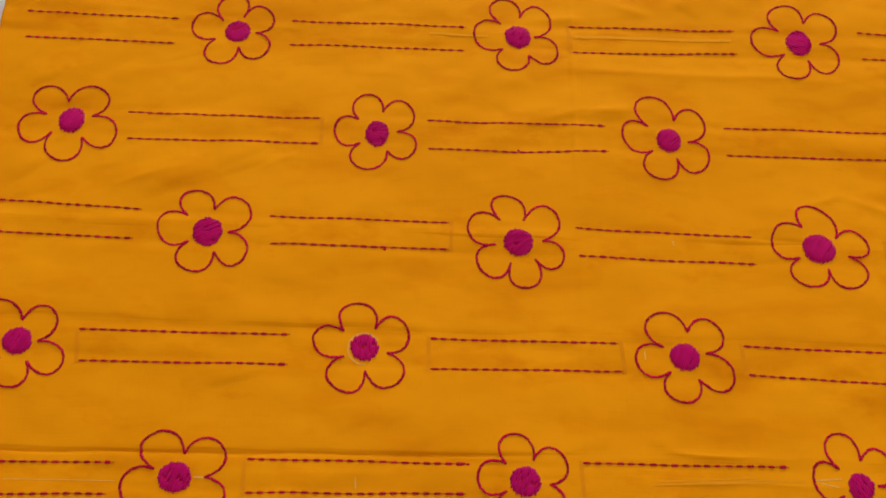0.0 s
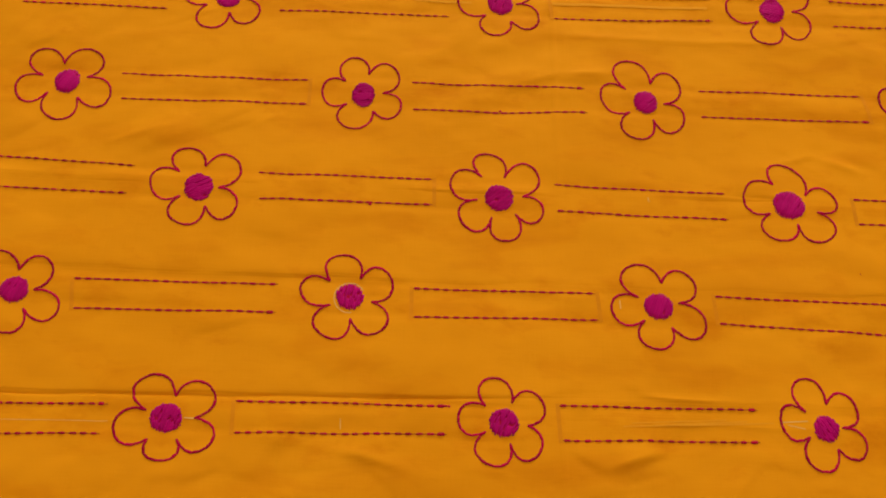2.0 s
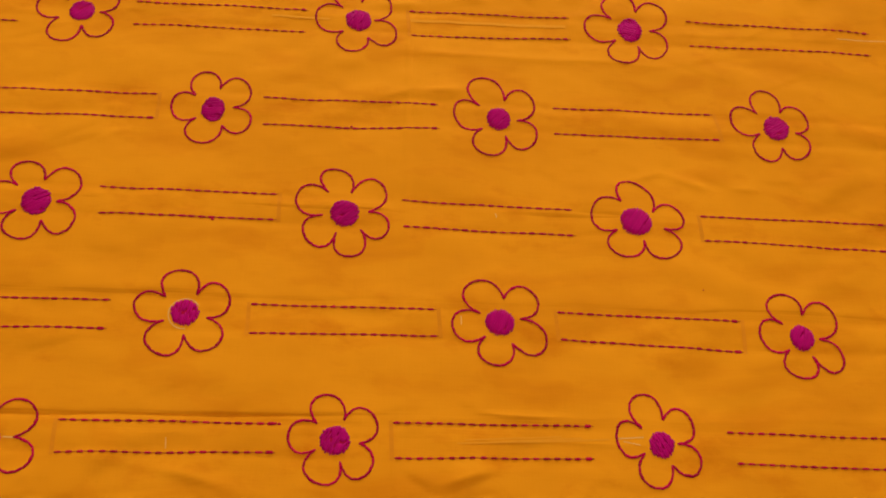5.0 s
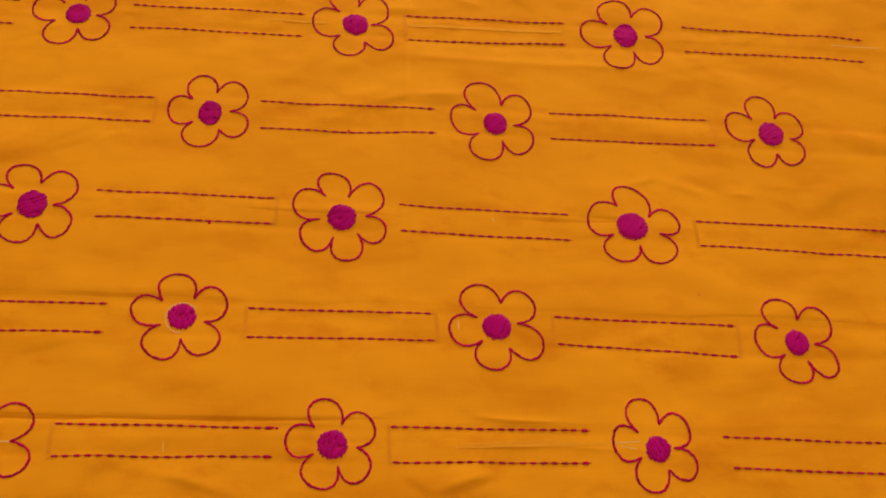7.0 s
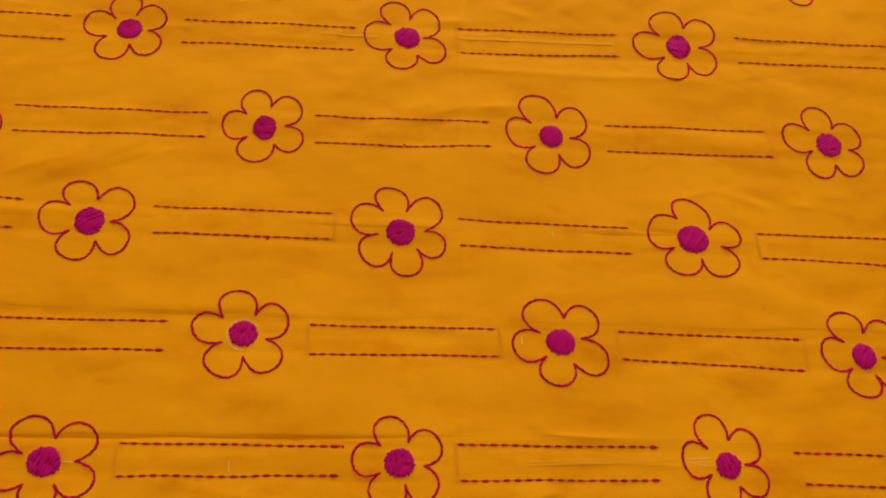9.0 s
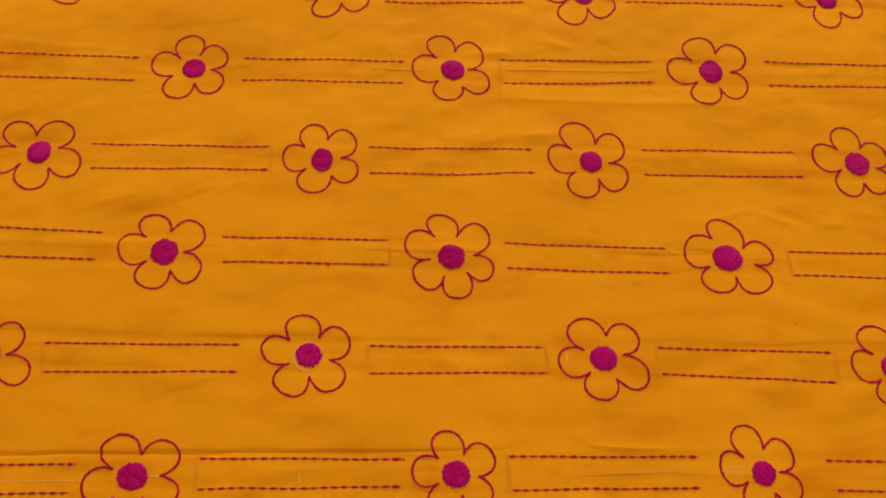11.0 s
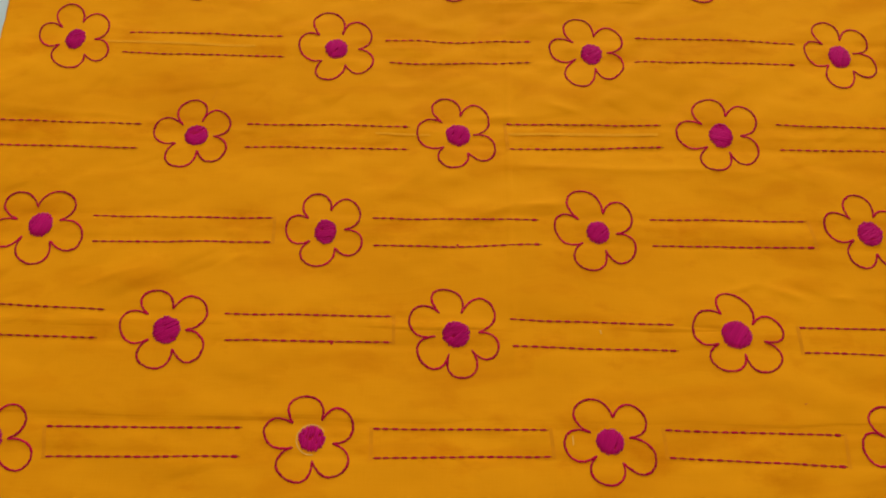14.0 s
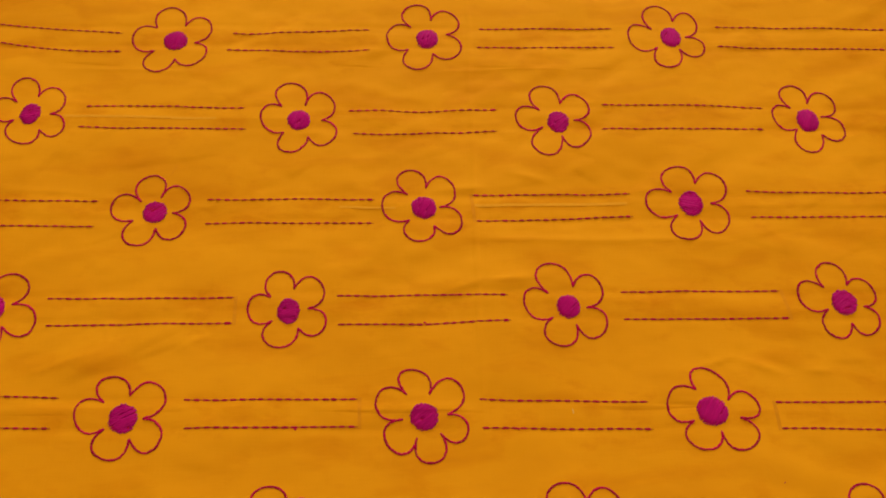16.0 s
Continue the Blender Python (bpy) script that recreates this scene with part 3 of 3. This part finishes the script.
def stitch_line(x0, y0, x1, y1, apart, sag=0.0, wave=0.0):
    """A row of running stitches between two places in millimetres; apart: its stitches as objects of their own."""
    global stitch_mesh
    stitch_mesh = stitch_mesh or stitch_shape()
    p, q = Vector((x0, y0)) * 0.001, Vector((x1, y1)) * 0.001
    n = max(4, round((q - p).length / 0.0050))
    side = Vector((-(q - p).y, (q - p).x)).normalized()
    bow, ripple = rng.uniform(-0.0002, 0.0002), rng.uniform(-0.0002, 0.0002)

    def place(u):
        s = (bow - sag * 0.001) * math.sin(math.pi * u) + ripple * math.sin(3 * math.pi * u) + wave * 0.001 * math.sin(2 * math.pi * u)
        return p.lerp(q, u) + side * s

    bm, cuts = bmesh.new(), []
    for i in range(n):
        jit = rng.uniform(-0.06, 0.06)
        cuts.append(((i + 0.05 + jit * 0.5) / n, (i + 0.79 + jit * 0.7 + rng.uniform(-0.08, 0.10)) / n, THREAD * rng.uniform(0.85, 1.12)))
    if rng.random() < 0.5:
        cuts[-1] = (*cuts[-1][:2], THREAD * 1.4)
    if apart:
        strand(bm, [(*place(u / 40), 0) for u in range(41)], 0.0005, 0.0003, lift=-0.0014)
    else:
        for u, v, w in cuts:
            a, b = place(u), place(min(v, 1))
            strand(bm, [(a.x, a.y, -0.0001), (*a.lerp(b, 0.25), 0.0002), (*a.lerp(b, 0.75), 0.0002), (b.x, b.y, -0.0001)], w, THREAD_HIGH)
    mark([place(u / 40) for u in range(41)], 0.0008 * rng.uniform(0.7, 1.2), DRAWN)
    line = part("stitch_line", bm, WINE_MAT, cloth, "magenta running stitch")
    if apart:
        for u, v, w in cuts:
            a, b = place(u), place(min(v, 1))
            m = (a + b) / 2
            za, zb = float(lie(a.x, a.y)), float(lie(b.x, b.y))
            ob = new("stitch", stitch_mesh)
            ob.parent = line
            ob.matrix_basis = Matrix.LocRotScale((m.x, m.y, (za + zb) / 2 + 0.0002), Euler((0, -math.atan2(zb - za, (b - a).length), math.atan2(b.y - a.y, b.x - a.x))), ((b - a).length * 1.04, w, THREAD_HIGH * 0.9))
    return line


def bar(ax, ay, bx, by, cx, cy, dx, dy, apart=False, top=(0, 0), low=(0, 0), left=False, right=False):
    """A pair of stitched lines, each with its sag and wave, and the traced ends of the drawn strip between them."""
    stitch_line(ax, ay, bx, by, apart, *top)
    stitch_line(cx, cy, dx, dy, apart, *low)
    a, b, c, d = (Vector(v) * 0.001 for v in ((ax, ay), (bx, by), (cx, cy), (dx, dy)))
    if left:
        mark(straight(a - Vector((0.0008, -0.001)), c - Vector((0.0008, 0.001))), 0.0020, TRACE_CREASE)
    if right:
        mark(straight(b + Vector((0.001, 0.001)), d + Vector((0.001, -0.001))), 0.0020, TRACE_CREASE)


# flowers, row by row
flower(-157.2, -126.6, 7.7, 7.0, [(40, 25.5, 76, 11.5, 0.80, 0.82), (330, 25.5, 2, 13.4, 0.90, 0.84), (270, 20.8, 302, 11.8, 1.04, 1.04), (195, 25.4, 235, 12.7, 0.79, 0.85), (121, 24.2, 160, 10.8, 0.93, 0.80)], 75, 0.8)
flower(2.8, -123.2, 7.2, 7.0, [(32, 22.2, 69, 10.7, 1.02, 0.87), (315, 22.5, 355, 11.6, 0.90, 0.88), (251, 22.1, 287, 10.6, 0.96, 1.08), (177, 22.5, 208, 9.9, 0.88, 0.87), (104, 23.1, 138, 12.1, 0.90, 0.78)], 68, 0.8)
flower(157.9, -120.6, 6.0, 6.6, [(40, 20.7, 82, 12.8, 1.03, 0.96), (329, 21.3, 5, 8.0, 0.88, 0.80), (256, 21.8, 294, 10.7, 0.68, 0.85), (168, 22.6, 207, 9.5, 1.21, 0.97), (108, 27.1, 137, 12.2, 0.87, 0.68)], 118, 0.4)
flower(-242.7, -63.6, 7.2, 7.0, [(46, 22.5, 88, 10.9, 0.76, 0.78), (333, 26.7, 1, 10.0, 0.84, 0.81), (269, 23.8, 303, 11.8, 0.97, 1.02), (189, 23.7, 233, 10.7, 1.00, 1.00), (124, 26.0, 158, 15.0, 1.00, 0.66)], 70)
flower(-75.1, -60.7, 6.9, 7.1, [(31, 23.6, 64, 11.2, 0.94, 1.04), (312, 25.3, 348, 11.5, 0.88, 0.78), (241, 25.3, 276, 12.1, 1.04, 1.09), (178, 25.6, 207, 10.8, 0.61, 0.91), (103, 23.9, 141, 13.5, 0.88, 0.85)], 84, 0.5)
flower(81.2, -59.8, 7.4, 7.0, [(45, 24.6, 81, 13.1, 0.88, 1.00), (331, 26.9, 11, 10.8, 0.80, 0.71), (263, 23.5, 300, 12.7, 0.87, 1.00), (185, 24.6, 226, 10.6, 0.94, 0.81), (123, 26.3, 154, 11.0, 0.89, 0.76)], 70)
flower(235.5, -62.5, 6.2, 6.9, [(41, 24.2, 81, 12.8, 0.86, 0.93), (321, 25.0, 357, 9.3, 0.85, 0.78), (261, 22.1, 295, 10.8, 1.06, 1.10), (174, 22.4, 223, 10.0, 1.05, 0.82), (115, 26.2, 141, 11.6, 0.97, 0.82)], 70)
flower(-159.2, -0.9, 7.7, 7.9, [(40, 25.6, 81, 13.1, 0.82, 0.85), (324, 25.3, 359, 10.7, 0.92, 0.90), (253, 23.8, 293, 12.4, 0.79, 1.00), (180, 26.0, 212, 10.9, 0.88, 1.06), (113, 26.2, 141, 14.8, 0.93, 0.77)], 30, 0.3)
flower(0.1, -0.9, 7.6, 7.4, [(42, 27.3, 77, 13.2, 0.86, 0.73), (336, 25.4, 5, 12.7, 0.91, 0.84), (280, 26.2, 314, 12.6, 0.86, 0.81), (222, 25.3, 252, 12.1, 1.04, 1.12), (158, 28.5, 187, 11.6, 0.90, 0.82), (102, 28.3, 126, 15.8, 1.06, 0.88)], 40)
flower(155.3, 1.6, 8.4, 8.3, [(16, 25.9, 33, 11.5, 0.95, 1.12), (315, 28.4, 346, 15.5, 0.91, 0.98), (244, 23.1, 288, 11.8, 0.99, 0.99), (163, 24.9, 207, 11.8, 1.05, 0.79), (89, 25.0, 122, 14.2, 0.86, 0.86)], 60)
flower(-241.2, 63.6, 6.9, 8.5, [(57, 24.8, 107, 12.2, 0.88, 0.86), (340, 27.8, 15, 11.0, 0.81, 0.95), (268, 26.5, 305, 13.5, 0.70, 0.81), (197, 28.7, 222, 12.3, 1.12, 0.98), (138, 29.1, 168, 14.5, 0.66, 0.73)], 70)
flower(-76.0, 62.0, 6.5, 7.5, [(44, 25.3, 80, 14.1, 0.94, 0.89), (335, 23.6, 7, 11.0, 0.81, 0.91), (254, 23.1, 300, 11.9, 0.82, 0.98), (177, 23.6, 213, 10.7, 0.99, 0.95), (107, 26.6, 141, 13.7, 0.84, 0.68)], 8)
flower(82.5, 64.7, 6.8, 7.0, [(40, 25.0, 75, 12.9, 0.92, 0.97), (320, 25.4, 356, 10.5, 1.12, 0.95), (254, 25.9, 289, 11.9, 0.85, 1.02), (174, 25.9, 216, 11.4, 1.02, 0.96), (112, 29.9, 143, 13.7, 0.83, 0.72)], 50)
flower(241.6, 66.5, 7.5, 7.8, [(28, 20.8, 72, 11.3, 0.99, 0.93), (316, 23.5, 347, 11.2, 0.87, 1.08), (248, 24.2, 278, 13.1, 0.62, 0.92), (166, 27.3, 203, 11.2, 1.09, 0.94), (103, 26.8, 137, 13.9, 0.74, 0.71)], 35)
flower(-159.2, 127.5, 7.2, 7.3, [(40, 23.1, 76, 10.4, 0.99, 1.07), (317, 23.3, 357, 10.3, 0.93, 0.93), (245, 25.8, 279, 11.4, 0.75, 0.84), (171, 27.4, 206, 13.6, 0.79, 1.00), (101, 26.4, 141, 11.7, 0.98, 0.90)], 40)
flower(0.4, 130.8, 7.5, 7.6, [(46, 24.9, 84, 14.1, 0.97, 1.00), (329, 26.6, 1, 9.7, 0.96, 0.88), (258, 24.3, 296, 14.6, 0.92, 0.93), (180, 25.4, 227, 12.4, 0.81, 0.91), (112, 29.0, 136, 13.5, 0.89, 0.83)], 70)
flower(162.5, 133.8, 7.3, 8.6, [(37, 28.0, 73, 14.9, 0.95, 0.84), (319, 26.3, 359, 12.1, 1.03, 0.99), (255, 27.4, 289, 12.2, 0.82, 0.94), (179, 28.0, 221, 12.1, 0.82, 0.82), (107, 28.1, 143, 13.6, 1.02, 0.81)], 165)
flower(-246.0, 199.6, 6.5, 8.2, [(46, 24.9, 80, 14.0, 0.85, 1.04), (327, 26.6, 357, 12.5, 0.92, 0.80), (260, 23.5, 303, 14.9, 0.89, 1.05), (171, 25.0, 208, 10.6, 0.93, 1.05), (106, 30.2, 137, 14.5, 0.85, 0.65)], 25)
flower(-77.9, 195.1, 7.2, 7.6, [(41, 27.0, 74, 12.5, 1.07, 0.83), (326, 27.4, 1, 14.2, 0.92, 0.89), (260, 25.7, 297, 14.2, 0.56, 0.86), (176, 24.5, 228, 13.1, 0.82, 0.86), (106, 31.7, 137, 15.7, 0.78, 0.85)], 70)
flower(86.0, 194.9, 6.7, 8.3, [(42, 25.4, 81, 15.0, 0.95, 1.01), (319, 24.0, 4, 10.1, 1.10, 1.07), (245, 28.3, 279, 11.5, 0.81, 0.89), (172, 27.6, 201, 10.6, 0.97, 0.91), (112, 31.1, 140, 14.7, 0.78, 0.76)], 40)
flower(246.3, 196.4, 7.0, 8.7, [(41, 25.7, 80, 13.6, 1.12, 0.95), (336, 25.2, 16, 9.7, 0.91, 0.82), (263, 26.0, 303, 13.2, 0.63, 0.79), (171, 22.9, 221, 10.2, 0.94, 0.84), (109, 29.3, 133, 13.5, 0.84, 0.95)], 70)
flower(-162.9, 260.3, 7.8, 7.8, [(36, 26.8, 69, 14.3, 0.83, 0.92), (316, 25.3, 353, 12.7, 1.01, 0.83), (240, 29.5, 274, 15.3, 0.77, 0.72), (175, 29.1, 214, 15.5, 0.83, 0.81), (105, 30.2, 140, 17.7, 0.60, 0.74)], 70)
flower(3.3, 264.0, 7.3, 8.4, [(44, 27.4, 81, 16.3, 1.07, 0.88), (327, 25.4, 14, 13.3, 0.80, 0.69), (254, 28.5, 285, 13.8, 0.66, 0.83), (177, 27.4, 216, 15.3, 0.89, 0.95), (108, 31.0, 138, 14.7, 0.97, 0.78)], 70)
flower(166.9, 265.4, 6.9, 8.5, [(45, 26.1, 77, 14.8, 0.85, 0.90), (329, 25.1, 1, 10.3, 0.92, 0.85), (260, 27.2, 296, 11.3, 0.75, 0.80), (177, 29.4, 222, 13.2, 1.18, 0.96), (112, 29.8, 151, 13.8, 0.74, 0.73)], 70)

# chalk left from the pattern, and creases along the rows put in as colour
ring = [Vector((-0.0752 + 0.0077 * math.cos(radians(k * 8)), -0.0612 + 0.0081 * math.sin(radians(k * 8)))) for k in range(4, 36)]
# shade of a small crease, put in as a thin dark line
mark(straight(Vector((-0.1530, 0.1531)), Vector((-0.1499, 0.1610))), 0.0005, TRACE_CREASE)
mark(ring, 0.0006, CHALK_GLINT)
mark(straight(Vector((-0.1488, -0.1261)), Vector((-0.1440, -0.1262))), 0.0007, CHALK_GLINT)
# glints of pressed creases, put in as thin pale lines
mark(straight(Vector((-0.2348, -0.1298)), Vector((-0.1846, -0.1288))), 0.0003, CHALK_GLINT)
for k, (x0, x1) in enumerate(((0.060, 0.128), (0.068, 0.133), (0.075, 0.120), (0.064, 0.110))):
    mark(straight(Vector((x0, -0.1230 + 0.0006 * k)), Vector((x1, -0.1190 + 0.0004 * k))), 0.0007, RUB_GLINT)
mark(straight(Vector((0.1371, -0.1180)), Vector((0.1495, -0.1170))), 0.0006, CHALK_GLINT)
mark(straight(Vector((0.1396, -0.1193)), Vector((0.1476, -0.1210))), 0.0005, CHALK_GLINT)
mark(straight(Vector((-0.0752, -0.1238)), Vector((-0.0748, -0.1290))), 0.0005, CHALK_GLINT)
mark(straight(Vector((0.0618, -0.0570)), Vector((0.0620, -0.0617))), 0.0006, CHALK_GLINT)
# pale stripes: carbon-paper rub, with crease glint put into the colour
mark(straight(Vector((-0.2249, 0.1975)), Vector((-0.1300, 0.1968))), 0.0018, RUB_GLINT)
mark(straight(Vector((-0.0502, 0.1311)), Vector((-0.0164, 0.1301))), 0.0016, RUB_GLINT)
mark(straight(Vector((0.0310, 0.1317)), Vector((0.1236, 0.1338))), 0.0020, RUB_GLINT)
mark(straight(Vector((0.2894, 0.1346)), Vector((0.3197, 0.1350))), 0.0006, CHALK_GLINT)
mark(straight(Vector((0.0799, 0.0033)), Vector((0.0805, 0.0007))), 0.0006, CHALK_GLINT)

# knots along the stitched lines
knot(-2.1, -54.4)
knot(-68.1, -7.2)
knot(50.4, -7.6)
knot(0.7, 54.9)
knot(-121.0, 253.1)
knot(-253.6, 254.1)
knot(18.5, 71.7)
knot(187.5, -37.8, 0.5)
knot(21.6, 71.6)
knot(-23.7, -116.0)
knot(-25.4, -115.8)

# pairs of running-stitch lines between the flowers
bar(-278.5, -122.8, -185.7, -120.7, -276.8, -138.0, -187.1, -135.0)
bar(-125.8, -117.0, -24.7, -116.0, -124.9, -132.5, -24.4, -129.6, left=True)
bar(29.4, -113.8, 125.8, -112.3, 30.6, -130.8, 125.3, -128.1, left=True)
bar(190.2, -113.5, 305.7, -114.5, 193.3, -128.7, 303.9, -129.8)
bar(-214.2, -56.5, -111.7, -55.3, -211.8, -72.2, -111.2, -70.8, apart=True, left=True)
bar(-43.3, -55.0, 49.2, -54.1, -42.8, -70.8, 50.8, -68.1, apart=True, left=True, right=True)
bar(110.5, -53.1, 205.0, -54.4, 111.7, -67.7, 204.5, -71.2, apart=True, left=True, right=True)
bar(-279.2, 13.7, -194.7, 10.7, -276.8, -4.9, -196.3, -6.3)
bar(-128.6, 9.5, -35.6, 9.6, -126.9, -6.5, -35.2, -5.8, apart=True, right=True)
bar(29.8, 9.2, 121.2, 6.8, 31.0, -7.2, 122.6, -8.2, apart=True)
bar(190.6, 6.4, 308.4, 6.2, 191.6, -8.3, 306.5, -10.6, apart=True, left=True)
bar(-211.9, 70.0, -107.2, 70.5, -209.6, 53.1, -107.0, 54.8, apart=True, right=True, top=(0.5, -0.1), low=(0.3, -0.1))
bar(-49.3, 71.0, 48.2, 71.7, -48.1, 53.5, 49.4, 55.8, apart=True, top=(-0.2, -0.1), low=(0.8, -0.3))
bar(113.2, 73.8, 205.4, 74.1, 113.5, 56.9, 208.0, 56.5, apart=True, right=True, top=(-0.0, -0.1), low=(0.2, -0.0))
bar(-280.4, 135.8, -193.3, 135.0, -277.9, 117.8, -193.5, 117.4, top=(0.3, 0.4), low=(0.1, 0.1))
bar(-129.4, 136.0, -29.0, 135.8, -129.2, 119.8, -29.4, 120.0, top=(-0.6, -0.1), low=(-0.0, -0.0))
bar(29.9, 139.2, 126.1, 140.8, 31.7, 120.9, 126.5, 124.9, left=True, top=(0.1, -0.0), low=(0.5, -0.0))
bar(197.3, 142.6, 310.6, 140.4, 197.4, 124.2, 308.9, 123.9, top=(0.4, -0.5), low=(0.1, -0.1))
bar(-212.1, 205.1, -112.7, 204.7, -214.6, 189.4, -110.6, 188.4, top=(-1.2, 0.3), low=(0.2, -0.6))
bar(-47.2, 202.6, 47.8, 204.5, -43.8, 184.9, 47.1, 187.7, top=(0.5, 0.2), low=(1.1, -0.0))
bar(114.8, 208.0, 219.3, 205.4, 113.2, 189.2, 217.1, 189.0, top=(-2.2, -0.1), low=(-1.0, -0.3))
bar(-280.0, 273.2, -198.5, 266.4, -276.6, 257.4, -196.9, 250.8, top=(0.7, 0.0), low=(2.0, 0.6))
bar(-125.8, 266.5, -35.2, 270.9, -128.8, 253.0, -34.8, 252.9, top=(0.9, -0.3), low=(1.1, 0.1))
bar(38.0, 272.4, 127.8, 272.7, 36.0, 256.3, 128.4, 256.3, top=(-0.2, -0.4), low=(0.3, -0.2))
bar(198.9, 275.6, 316.0, 273.4, 197.7, 258.3, 311.7, 255.8, top=(0.3, -0.2), low=(0.7, -0.3))
